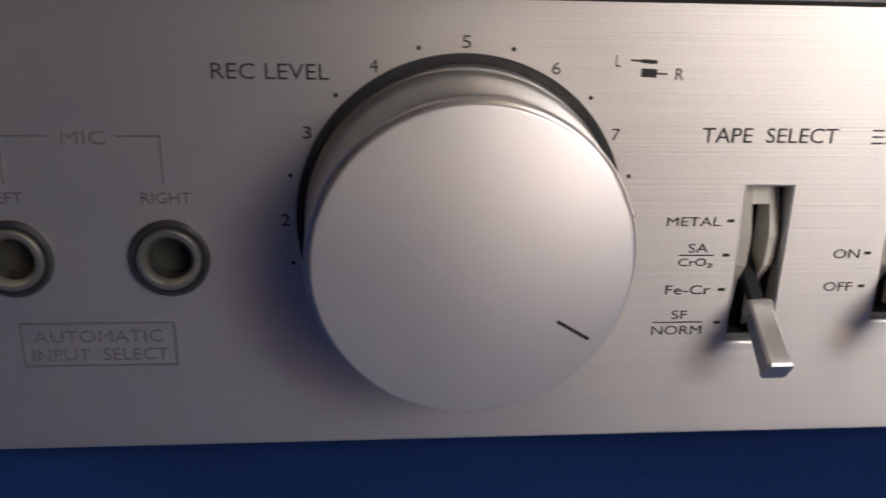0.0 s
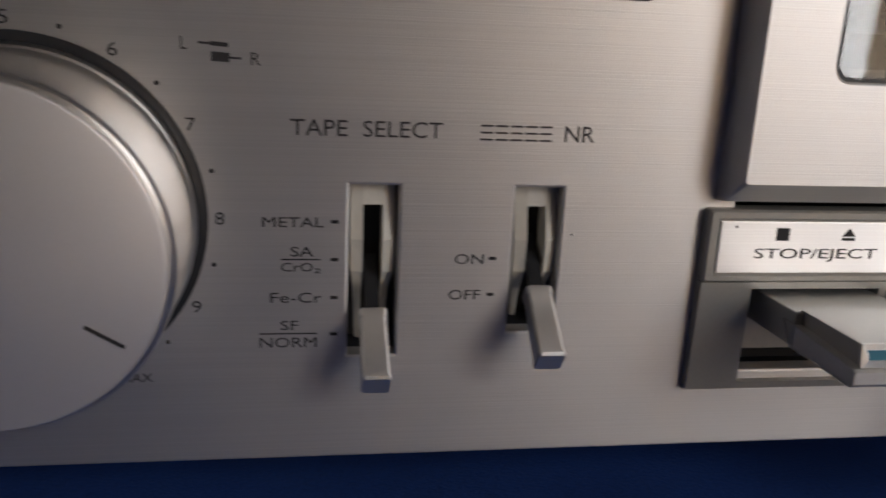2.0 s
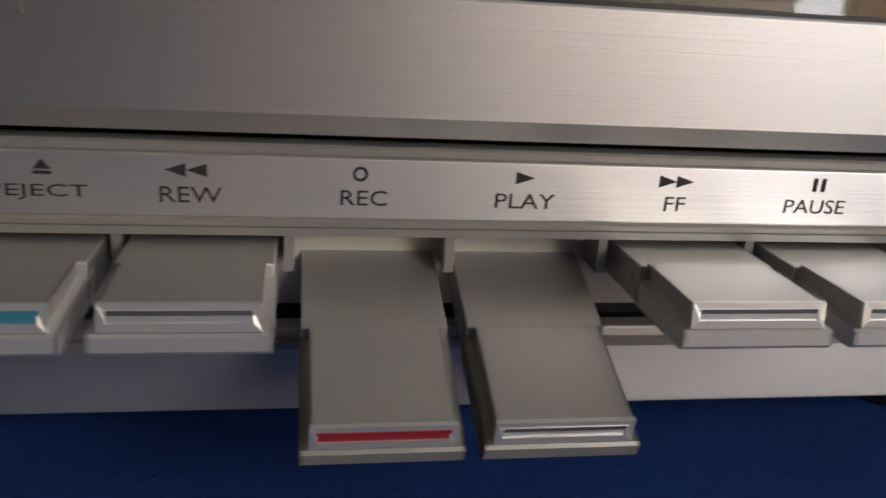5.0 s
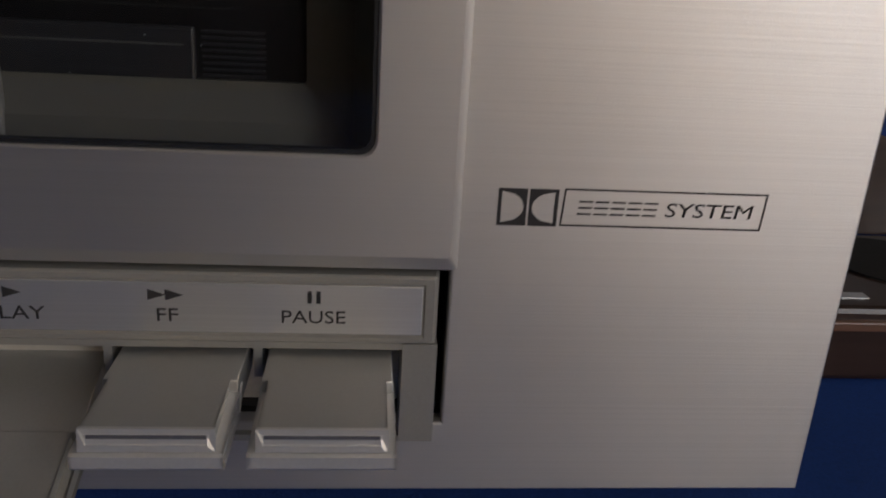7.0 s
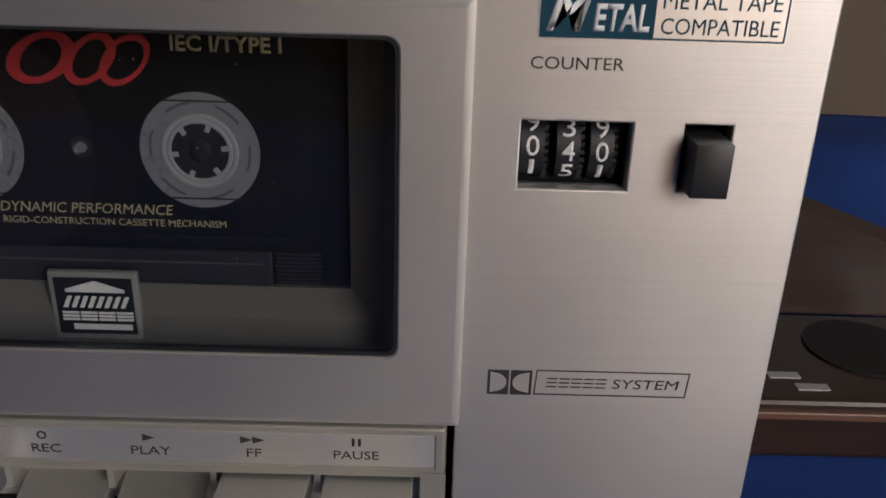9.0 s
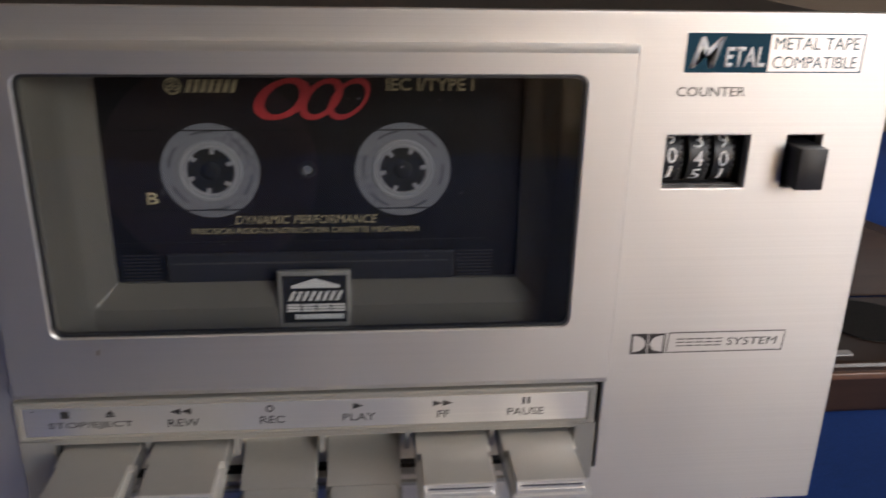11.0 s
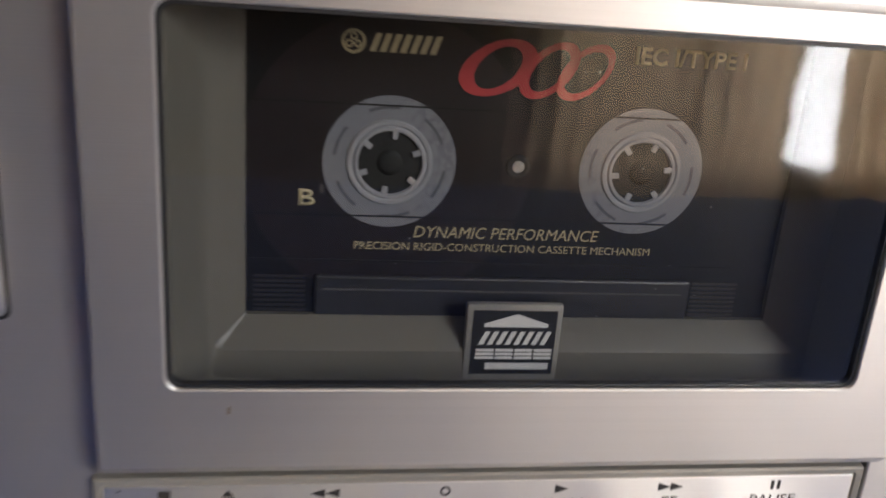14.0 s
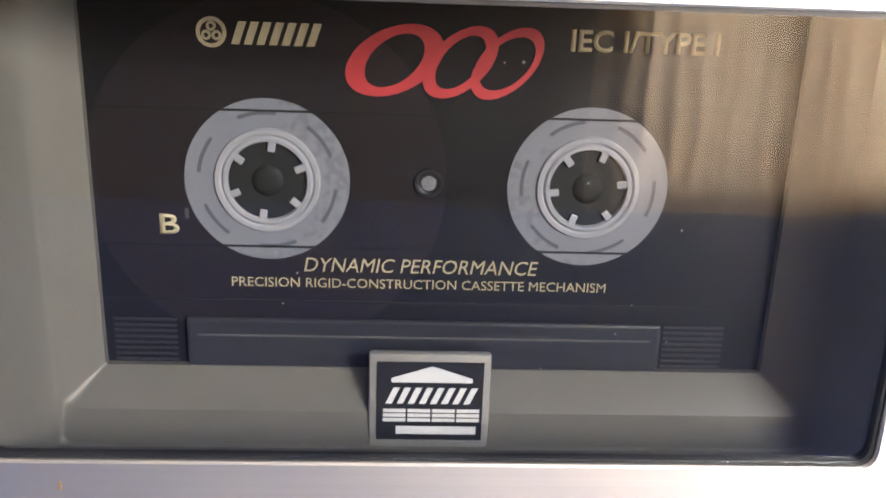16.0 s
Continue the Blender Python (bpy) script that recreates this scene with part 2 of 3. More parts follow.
def lettering(words, x0, x1, z, high, y, mat, parent, name="lettering", slant=0.0, fat=0.0, bend=None):
    """Words between x0 and x1, centred on the height z, as thin raised print."""
    curve = bpy.data.curves.new("words", "FONT")
    curve.body, curve.size, curve.extrude, curve.resolution_u, curve.shear, curve.offset = words, 1.0, 0.0, 3, slant, fat
    tmp = bpy.data.objects.new("words", curve)
    scene.collection.objects.link(tmp)
    bpy.context.view_layer.update()
    me = bpy.data.meshes.new_from_object(tmp.evaluated_get(bpy.context.evaluated_depsgraph_get()))
    bpy.data.objects.remove(tmp)
    bpy.data.curves.remove(curve)
    bm = bmesh.new()
    bm.from_mesh(me)
    bpy.data.meshes.remove(me)
    xs, zs = [v.co.x for v in bm.verts], [v.co.y for v in bm.verts]
    for v in bm.verts:
        v.co = (x0 + (v.co.x - min(xs)) / (max(xs) - min(xs)) * (x1 - x0), y, z + ((v.co.y - min(zs)) / (max(zs) - min(zs)) - 0.5) * high)
    got = bmesh.ops.extrude_face_region(bm, geom=bm.faces[:])
    for v in got["geom"]:
        if isinstance(v, bmesh.types.BMVert):
            v.co.y -= 0.006
    if bend:
        wc, zc, wr = bend
        for k in range(-8, 9):
            bmesh.ops.bisect_plane(bm, geom=bm.verts[:] + bm.edges[:] + bm.faces[:], plane_co=(0, 0, z + k * high / 10), plane_no=(0, 0, 1))
        for v in bm.verts:
            a, lift = (v.co.z - zc) / wr, y - v.co.y
            v.co.y, v.co.z = wc - (wr + 0.004 + lift) * math.cos(a), zc + wr * math.sin(a)
    return part(name, bm, mat, parent)


def line(x0, z0, x1, z1, w, y, mat, parent, name="printed_line", thick=0.006):
    d = Vector((x1 - x0, z1 - z0)).normalized() * w / 2
    n = Vector((-d.y, d.x))
    return part(name, prism([(x0 - n.x, z0 - n.y), (x1 - n.x, z1 - n.y), (x1 + n.x, z1 + n.y), (x0 + n.x, z0 + n.y)], y, y - thick), mat, parent)


def shapes(x0, x1, z0, z1, row, y, mat, parent, stroke=0.04, slant=0.0, name="mark", gap=0.16):
    """A brand mark as a row of plain shapes, each a part: i an upright or leaning bar, e three level bars."""
    pitch = (x1 - x0) / (len(row) - gap)
    mid, h = (z0 + z1) / 2, stroke / 2
    for k, kind in enumerate(row):
        a, b = x0 + k * pitch, x0 + (k + 1 - gap) * pitch
        c = (a + b) / 2
        bars = [(c - h, c + h, z0, z1)] if kind == "i" else [(a, b, zz - h, zz + h) for zz in (z0 + h, mid, z1 - h)]
        for xa, xb, za, zb in bars:
            la, lb = slant * (za - mid), slant * (zb - mid)
            part(name, prism([(xa + la, za), (xb + la, za), (xb + lb, zb), (xa + lb, zb)], y, y - 0.006), mat, parent)


def pierced(x0, x1, z0, z1, y0, y1, holes, bevel=0.03):
    """A flat panel with square openings through it."""
    xs = sorted({x0, x1, *[v for h in holes for v in h[:2]]})
    zs = sorted({z0, z1, *[v for h in holes for v in h[2:]]})
    bm = bmesh.new()
    vs = {}
    for a, b in zip(xs, xs[1:]):
        for c, d in zip(zs, zs[1:]):
            mx, mz = (a + b) / 2, (c + d) / 2
            if any(h[0] < mx < h[1] and h[2] < mz < h[3] for h in holes):
                continue
            corners = ((a, c), (b, c), (b, d), (a, d))
            for p in corners:
                if p not in vs:
                    vs[p] = bm.verts.new((p[0], y0, p[1]))
            bm.faces.new([vs[p] for p in corners])
    got = bmesh.ops.extrude_face_region(bm, geom=bm.faces[:])
    for v in got["geom"]:
        if isinstance(v, bmesh.types.BMVert):
            v.co.y = y1
    bmesh.ops.recalc_face_normals(bm, faces=bm.faces)
    if bevel:
        es = [e for e in bm.edges if len(e.link_faces) == 2 and all(abs(v.co.y - y0) < 1e-6 for v in e.verts) and e.calc_face_angle() > 1]
        bmesh.ops.bevel(bm, geom=es, offset=bevel, segments=2, affect="EDGES", profile=0.5)
    return bm

# ---- the room ----
def wall(name, bm, mat):
    return tagged(part(name, bm, mat), kind="structure")


wall("floor", boxed(-190, 260, -250, 150, -83, -75), FLOORING)
wall("ceiling", boxed(-190, 260, -250, 150, 178, 186), CEIL)
wall("wall_north", boxed(-190, 260, 140, 150, -75, 178), WALL)
wall("wall_west", boxed(-190, -180, -240, 140, -75, 178), WALL)
wall("wall_east", boxed(250, 260, -240, 140, -75, 178), WALL)
wall("wall_south", pierced(-190, 260, -75, 178, -240, -250, [(82, 240, -45, 165)], 0), WALL)
win = tagged(part("window_1", loft([rrect(82, 240, -45, 165, y, 0.1) for y in (-240, -236)] + [rrect(88, 234, -39, 159, y, 0.1) for y in (-236, -240)], close=True), CEIL), kind="structure")
part("window_bar", boxed(128, 134, -239.5, -236.5, -39, 159), CEIL, win)
for x0, x1 in ((70, 159), (173, 240)):
    cur = bmesh.new()
    rows_c = []
    for k in range(121):
        x = x0 + (x1 - x0) * k / 120
        y = -228 + 2.4 * math.sin(x * 0.85) + 0.9 * math.sin(x * 2.1)
        rows_c.append([cur.verts.new((x, y, z)) for z in (-70, 170)])
    for a, b in zip(rows_c, rows_c[1:]):
        cur.faces.new((a[0], b[0], b[1], a[1]))
    tagged(part("curtain", cur, CURTAIN, smooth=60), "long cream fabric curtain drawn across the window", "curtain", "window curtains")

table = thing("table", 20, 10, -75, "sturdy wooden table hidden under a blue cloth", "table")
part("tabletop", boxed(-60, 90, -40, 46, -3, -0.7, 0.3), BROWN, table)
for lx in (-54, 84):
    for ly in (-34, 40):
        part("leg", boxed(lx - 3, lx + 3, ly - 3, ly + 3, -75, -3, 0.4), BROWN, table)

# cloth: lies on the table, with soft folds behind the machine and a hanging edge
bm = bmesh.new()
bmesh.ops.create_grid(bm, x_segments=150, y_segments=110, size=0.5, matrix=Matrix.LocRotScale((15, 15, 0), None, (160, 120, 1)))
for v in bm.verts:
    x, y = v.co.x, v.co.y
    z = 0.04 * noise.noise((x * 0.25, y * 0.25, 0)) + 0.02 * noise.noise((x * 0.9, y * 0.9, 3))
    hump = math.exp(-((x - 47) / 10) ** 2 - ((y - 31) / 9) ** 2)
    z += 2.7 * hump * (1 + 0.25 * noise.noise((x * 0.12, y * 0.12, 7)))
    over = max(0, -41 - y, y - 47, -61 - x, x - 91)
    z -= over * 1.6
    v.co.z = z - 0.1
tagged(part("tablecloth", bm, CLOTH, smooth=80), "royal blue cloth spread over the table and bunched behind", "tablecloth")

# brown wooden case lying behind the machine
case = thing("wooden_case", 41, 9, 0, "dark brown varnished wooden case with round opening on the cloth", "box")
part("body", boxed(33.2, 50, 6.0, 11.2, 0, 1.9, 0.15), BROWN, case)
part("front_trim", boxed(33.4, 50, 5.85, 6.05, 1.35, 1.6, 0.05), material("worn_wood_edge", (0.16, 0.08, 0.05), 0.4), case)
bm = prism([(33.2, 1.9), (50, 1.9), (50, 3.2), (44, 3.0), (36.2, 5.8), (33.2, 6.2)], 11.2, 13.5)
part("raised_back", bm, BROWN, case)
bm = bmesh.new()
bmesh.ops.create_cone(bm, cap_ends=True, segments=40, radius1=1.7, radius2=1.7, depth=0.06, matrix=Matrix.Translation((38.6, 9.0, 1.93)))
part("round_opening", bm, DARK, case, "round dark opening")
for k, (cx, cy) in enumerate(((35.6, 7.3), (36.2, 6.7))):
    part("label_mark", boxed(cx - 0.45, cx + 0.45, cy - 0.16, cy + 0.16, 1.9, 1.92), FOIL, case)
part("handle", boxed(39.5, 45, 5.6, 6.0, 0.5, 0.95, 0.1), BLACK, case)

# ---- the cassette deck ----
deck = thing("cassette_deck", 10.6, 12, 0, "silver brushed-aluminium cassette deck with keys, standing on blue cloth", "cassette deck")
HOLES = [(12.9, 26.0, 2.6, 12.5), (7.63, 8.27, 2.93, 5.255), (9.80, 10.44, 3.24, 5.255), (26.90, 28.74, 9.85, 11.03),
         (29.60, 30.38, 9.85, 11.03), (-2.48, -1.92, 3.995, 4.555), (-0.47, 0.09, 3.995, 4.555), (-0.7, 10.6, 7.9, 11.9)]
panel = part("front_panel", pierced(-10.45, 31.78, 1.41, 13.62, 0.0, 0.28, HOLES, 0.035), ALU, deck, "horizontally brushed aluminium front panel")
cab = pierced(-10.2, 31.4, 1.7, 13.4, 0.75, 2.6, HOLES[:1], 0)
box(cab, -10.2, 31.4, 2.61, 26, 1.7, 13.4, 0.1)
part("cabinet", cab, CABINET, deck, "dark vinyl-covered cabinet")
# subframe closing the panel's back, with a bay for the tape mechanism
part("subframe", pierced(-10.2, 31.4, 1.7, 13.4, 0.29, 0.74, HOLES[:5] + HOLES[7:], 0), BLACK, deck)
for fx in (-7.5, 28.5):
    for fy in (3, 23):
        bm = bmesh.new()
        bmesh.ops.create_cone(bm, cap_ends=True, segments=24, radius1=1.0, radius2=1.2, depth=1.75, matrix=Matrix.Translation((fx, fy, 0.85)))
        part("foot", bm, BLACK, deck, "round black foot")

Y = -0.002  # print lies on the panel

# microphone sockets
for k, cx in enumerate((-2.20, -0.19)):
    cz = 4.275
    jack = part("jack", loft([circle(cx, cz, r, y) for r, y in ((0.53, 0), (0.53, -0.05), (0.49, -0.1), (0.45, -0.1), (0.43, -0.06))], bm=None), BLACK, deck, "round microphone socket", smooth=50)
    part("collar", loft([circle(cx, cz, r, y) for r, y in ((0.43, -0.01), (0.43, -0.1), (0.40, -0.14), (0.34, -0.14), (0.30, -0.09), (0.28, -0.04))]), material("nickel_collar", (0.42, 0.40, 0.34), 0.35, 0.9), jack, "dull nickel collar", smooth=40)
    # inner wall coloured darker than the collar to carry the shade inside the socket
    part("bore", loft([circle(cx, cz, r, y) for r, y in ((0.285, -0.05), (0.275, 0.02), (0.27, 0.24), (0.1, 0.25))], cap_last=True), material("shaded_socket_bore", (0.05, 0.048, 0.042), 0.45, 0.5), jack)
    line(cx + (-0.01 if k else 0.02), 5.28, cx + (-0.01 if k else 0.02), 5.92, 0.02, Y, GREY_INK, panel)
line(-2.18, 5.91, -1.53, 5.91, 0.025, Y, GREY_INK, panel)
line(-0.75, 5.91, -0.19, 5.91, 0.025, Y, GREY_INK, panel)
lettering("MIC", -1.41, -0.87, 5.89, 0.18, Y, GREY_INK, panel)
lettering("LEFT", -2.43, -1.97, 5.1, 0.15, Y, GREY_INK, panel)
lettering("RIGHT", -0.50, 0.14, 5.1, 0.15, Y, GREY_INK, panel)
part("printed_box", loft([rrect(-2.25, -0.2, 2.7, 3.36, y) for y in (Y, Y - 0.006)] + [rrect(-2.22, -0.23, 2.73, 3.33, y) for y in (Y - 0.006, Y)], close=True), GREY_INK, panel)
lettering("AUTOMATIC", -2.08, -0.38, 3.15, 0.18, Y, GREY_INK, panel)
lettering("INPUT  SELECT", -2.12, -0.32, 2.88, 0.18, Y, GREY_INK, panel)

lettering("DECK", 5.12, 6.04, 12.86, 0.16, Y, GREY_INK, panel)

# recording level knob with its scale
KX, KZ, FACE = 3.68, 4.80, -1.55
well = part("knob_recess", loft([circle(KX, KZ, r, y, 96) for r, y in ((2.20, 0.001), (2.20, -0.03), (2.14, -0.03), (2.09, -0.008), (2.0, -0.004))]), BLACK, deck, "dark ring round the knob", smooth=40)
FZ = 4.67
knob = part("level_knob", loft([circle(KX, KZ + (FZ - KZ) * min(1, -y / 0.3), r, y, 96) for r, y in ((2.08, -0.02), (2.08, -0.10), (2.06, -0.12), (2.02, FACE + 0.22), (2.005, FACE + 0.19), (1.965, FACE + 0.19), (1.955, FACE + 0.17), (1.94, FACE + 0.05))]), KNOB_SIDE, deck, "large round turned aluminium knob", smooth=25)
part("face", loft([circle(KX, FZ, r, y, 96) for r, y in ((1.94, FACE + 0.05), (1.925, FACE + 0.015), (1.89, FACE))], cap_last=True), KNOB, knob, "satin aluminium knob face", smooth=25)
line(KX + 1.04, 3.97, KX + 1.45, 3.725, 0.045, FACE - 0.002, INK, knob, "pointer_mark")
for k, words in enumerate(("MIN", "1", "2", "3", "4", "5", "6", "7", "8", "9", "MAX")):
    a = radians(30 * (k - 5))
    r = 2.34 if len(words) == 1 else 2.48
    x, z, w = KX + r * math.sin(a), KZ + r * math.cos(a), (0.055 if words == "1" else 0.115 if len(words) == 1 else 0.40)
    lettering(words, x - w / 2, x + w / 2, z, 0.16 if len(words) == 1 else 0.12, Y, INK, panel, "scale_number")
    if k < 10:
        a = radians(30 * (k - 4.5))
        part("scale_dot", disc(KX + 2.335 * math.sin(a), KZ + 2.335 * math.cos(a), 0.03, Y, Y - 0.006, 12), INK, panel)
lettering("REC LEVEL", 0.49, 1.95, 6.74, 0.20, Y, INK, panel)
lettering("L", 5.62, 5.69, 6.93, 0.15, Y, INK, panel)
line(5.82, 6.94, 6.15, 6.925, 0.025, Y, INK, panel)
line(5.96, 6.935, 6.17, 6.92, 0.05, Y - 0.002, INK, panel)
line(5.97, 6.785, 6.18, 6.775, 0.11, Y, INK, panel)
line(6.18, 6.775, 6.32, 6.77, 0.025, Y - 0.002, INK, panel)
lettering("R", 6.43, 6.54, 6.77, 0.15, Y, INK, panel)

# lever switches
lettering("TAPE  SELECT", 6.89, 8.79, 5.97, 0.205, Y, INK, panel)
shapes(9.28, 10.22, 5.86, 6.06, "eeeee", Y, INK, panel, 0.025)
lettering("NR", 10.39, 10.79, 5.965, 0.205, Y, INK, panel)
lettering("METAL", 6.54, 7.31, 4.76, 0.13, Y, INK, panel)
lettering("SA", 6.89, 7.18, 4.37, 0.13, Y, INK, panel)
line(6.77, 4.265, 7.27, 4.265, 0.018, Y, INK, panel)
lettering("CrO\u2082", 6.77, 7.27, 4.15, 0.14, Y, INK, panel)
lettering("Fe-Cr", 6.63, 7.29, 3.745, 0.14, Y, INK, panel)
lettering("SF", 6.76, 6.99, 3.36, 0.13, Y, INK, panel)
line(6.49, 3.245, 7.23, 3.245, 0.018, Y, INK, panel)
lettering("NORM", 6.49, 7.23, 3.12, 0.14, Y, INK, panel)
lettering("ON", 9.03, 9.42, 4.275, 0.14, Y, INK, panel)
lettering("OFF", 8.97, 9.40, 3.775, 0.14, Y, INK, panel)
for tx, tz in ((7.45, 4.77), (7.45, 4.265), (7.45, 3.745), (7.45, 3.235), (9.54, 4.285), (9.54, 3.78)):
    line(tx - 0.05, tz, tx + 0.05, tz, 0.045, Y, INK, panel, "tick")


def lever_switch(cx, z0, z1, root, tip):
    """A slot with a pale slider guide in it and a chrome lever that points out and down."""
    guide = bmesh.new()
    mid = z1 - 0.75
    prof = [(z0 + 0.05, 0.48, 0.20), (mid - 0.75, 0.32, 0.24), (mid - 0.45, 0.12, 0.28), (mid, 0.08, 0.29), (z1 - 0.26, 0.20, 0.29), (z1 - 0.02, 0.26, 0.29)]
    for s in (-1, 1):
        loft([[(cx + s * a, y, z) for a, y in ((0.13, yf), (w, yf + 0.05), (w, 0.55), (0.13, 0.55))] for z, yf, w in prof], True, True, guide)
    loft([[(cx + a, y, z) for a, y in ((-0.14, yf), (0.14, yf), (0.14, 0.55), (-0.14, 0.55))] for z, yf in ((z1 - 0.30, 0.20), (z1 - 0.02, 0.26))], True, True, guide)
    switch = part("switch_guide", guide, CREAM, deck, "cream slider guide in a slot")
    # lever: tapered bar with a small lip at its root and a slanted end
    d = Vector((0, tip[0] - root[0], tip[1] - root[1])).normalized()
    n = Vector((0, d.z, -d.y))
    if n.y > 0:
        n = -n
    rings = []
    for s, w, h in ((-0.02, 0.15, 0.13), (0.0, 0.18, 0.15), (0.10, 0.18, 0.15), (0.12, 0.165, 0.14), (0.90, 0.175, 0.17), (0.96, 0.185, 0.19), (1.0, 0.175, 0.175)):
        length = (Vector((0, *tip)) - Vector((0, *root))).length
        c = Vector((cx, root[0], root[1])) + d * s * length
        rings.append([c + Vector((sx * w, 0, 0)) + n * sn * h for sx, sn in ((-0.8, 1), (0.8, 1), (1, 0.8), (1, -0.8), (0.8, -1), (-0.8, -1), (-1, -0.8), (-1, 0.8))])
    part("lever", loft(rings, True, True), LEVER, switch, "chrome lever", smooth=35)
    stem = [Vector((cx, root[0], root[1])) + d * 0.05, Vector((cx, 0.55, root[1] + 0.55))]
    part("stem", loft([[c + Vector((sx * 0.09, 0, sz * 0.09)) for sx, sz in ((-1, -1), (1, -1), (1, 1), (-1, 1))] for c in stem], True, True), BLACK, switch)


lever_switch(7.95, 2.93, 5.255, (-0.12, 3.55), (-0.98, 2.92))
lever_switch(10.15, 3.24, 5.255, (-0.12, 3.85), (-0.98, 3.20))

# level meter
meter = part("level_meter", loft([rrect(-1.5, 11.40, 7.72, 12.47, 0.0, 0.12), rrect(-1.5, 11.40, 7.72, 12.47, -0.03, 0.12), rrect(-1.42, 11.32, 7.80, 12.40, -0.05, 0.1), rrect(-1.40, 11.30, 7.82, 12.38, -0.27, 0.1), rrect(-1.36, 11.26, 7.86, 12.34, -0.31, 0.08),
                                  rrect(-0.80, 10.64, 8.04, 12.10, -0.31, 0.05), rrect(-0.78, 10.62, 8.07, 12.07, -0.28, 0.05), rrect(-0.36, 10.20, 8.46, 11.62, 0.20, 0.05), rrect(-0.32, 10.14, 8.50, 11.56, 0.30, 0.05), rrect(-0.30, 10.12, 8.53, 11.53, 0.36, 0.05)]), METER_METAL, deck, "silver level meter frame", smooth=30)
part("meter_gap", loft([rrect(-1.56, 11.46, 7.66, 12.53, -0.004, 0.15), rrect(-1.50, 11.40, 7.72, 12.47, -0.004, 0.12)]), DARK, meter)
part("dial", boxed(-0.5, 10.4, 0.62, 0.66, 8.2, 11.8), DIAL, meter, "grey meter dial")
part("meter_cover", boxed(-0.4, 10.26, 0.37, 0.40, 8.4, 11.6), METER_CLEAR, meter, "clear meter cover").visible_shadow = False
for ox in (-0.62, -5.8):
    part("meter_band", boxed(4.95 + ox if ox > -1 else -0.3, 8.15 + ox, 0.605, 0.62, 9.97, 10.33), DIAL_GREEN, meter, "pale green scale band")
    part("meter_band", boxed(8.15 + ox, 10.45 + ox, 0.605, 0.62, 9.97, 10.33), DIAL_YELLOW, meter, "amber scale band")
    part("meter_band", boxed(5.2 + ox if ox > -1 else -0.2, 10.45 + ox, 0.605, 0.62, 9.70, 9.79), DIAL_GREEN, meter, "pale green scale band")
    for words, cx in (("20", 5.55), ("10", 6.15), ("7", 6.55), ("5", 6.95), ("3", 7.5), ("1", 7.92), ("0", 8.12), ("1", 8.38), ("3", 8.8), ("5", 9.25), ("7", 9.75)):
        if cx + ox > -0.1:
            lettering(words, cx + ox - 0.06 * len(words), cx + ox + 0.05 * len(words), 10.57, 0.16, 0.604, INK, meter, "scale_number")
    for cx, lean in ((5.75, 0.16), (6.45, 0.13), (6.8, 0.11), (7.1, 0.08), (7.55, 0.04), (7.95, 0.0), (8.15, -0.03), (8.4, -0.06), (8.8, -0.10), (9.2, -0.13), (9.6, -0.17)):
        if cx + ox > -0.1:
            line(cx + ox - lean, 10.33, cx + ox + lean, 9.98, 0.035 if cx != 7.95 else 0.06, 0.604, INK, meter, "scale_tick")
    for cx in (6.2, 6.75, 7.2, 7.6, 7.95):
        if cx + ox > -0.1:
            line(cx + ox - 0.03, 9.80, cx + ox + 0.03, 9.67, 0.03, 0.604, INK, meter, "scale_tick")
    lettering("VU", 7.55 + ox, 8.05 + ox, 9.12, 0.22, 0.62, INK, meter)
    line(7.62 + ox, 8.5, 7.66 + ox, 10.75, 0.025, 0.58, BLACK, meter, "needle")
    part("needle_pivot", boxed(7.35 + ox, 8.05 + ox, 0.5, 0.62, 8.46, 8.54), BLACK, meter)
part("divider", boxed(4.55, 4.95, 0.45, 0.62, 8.3, 11.7, 0.05), METER_METAL, meter)

# right side: sticker, counter, reset button, noise reduction mark
sticker = part("sticker", boxed(27.06, 30.98, Y - 0.008, Y, 12.30, 13.16), FOIL, panel, "silver and teal sticker about metal tape")
part("sticker_field", boxed(27.11, 28.88, Y - 0.012, Y - 0.008, 12.35, 13.11), STICKER_BLUE, sticker)
lettering("M", 27.18, 27.90, 12.74, 0.64, Y - 0.012, WHITE, sticker, "lettering", 0.35, 0.02)
lettering("ETAL", 27.92, 28.80, 12.65, 0.42, Y - 0.012, WHITE, sticker, "lettering", 0.1, 0.03)
lettering("METAL TAPE", 28.98, 30.84, 12.93, 0.25, Y - 0.009, STICKER_BLUE, sticker)
lettering("COMPATIBLE", 28.98, 30.84, 12.54, 0.25, Y - 0.009, STICKER_BLUE, sticker)
part("sticker_rim", loft([rrect(27.08, 30.96, 12.32, 13.14, y, 0.02) for y in (Y - 0.0085, Y - 0.011)] + [rrect(27.11, 30.93, 12.35, 13.11, y, 0.02) for y in (Y - 0.011, Y - 0.0085)], close=True), STICKER_BLUE, sticker)
shift(sticker, 0.0, 0.0, 0.06)
lettering("COUNTER", 26.98, 28.48, 11.98, 0.20, Y, INK, panel)

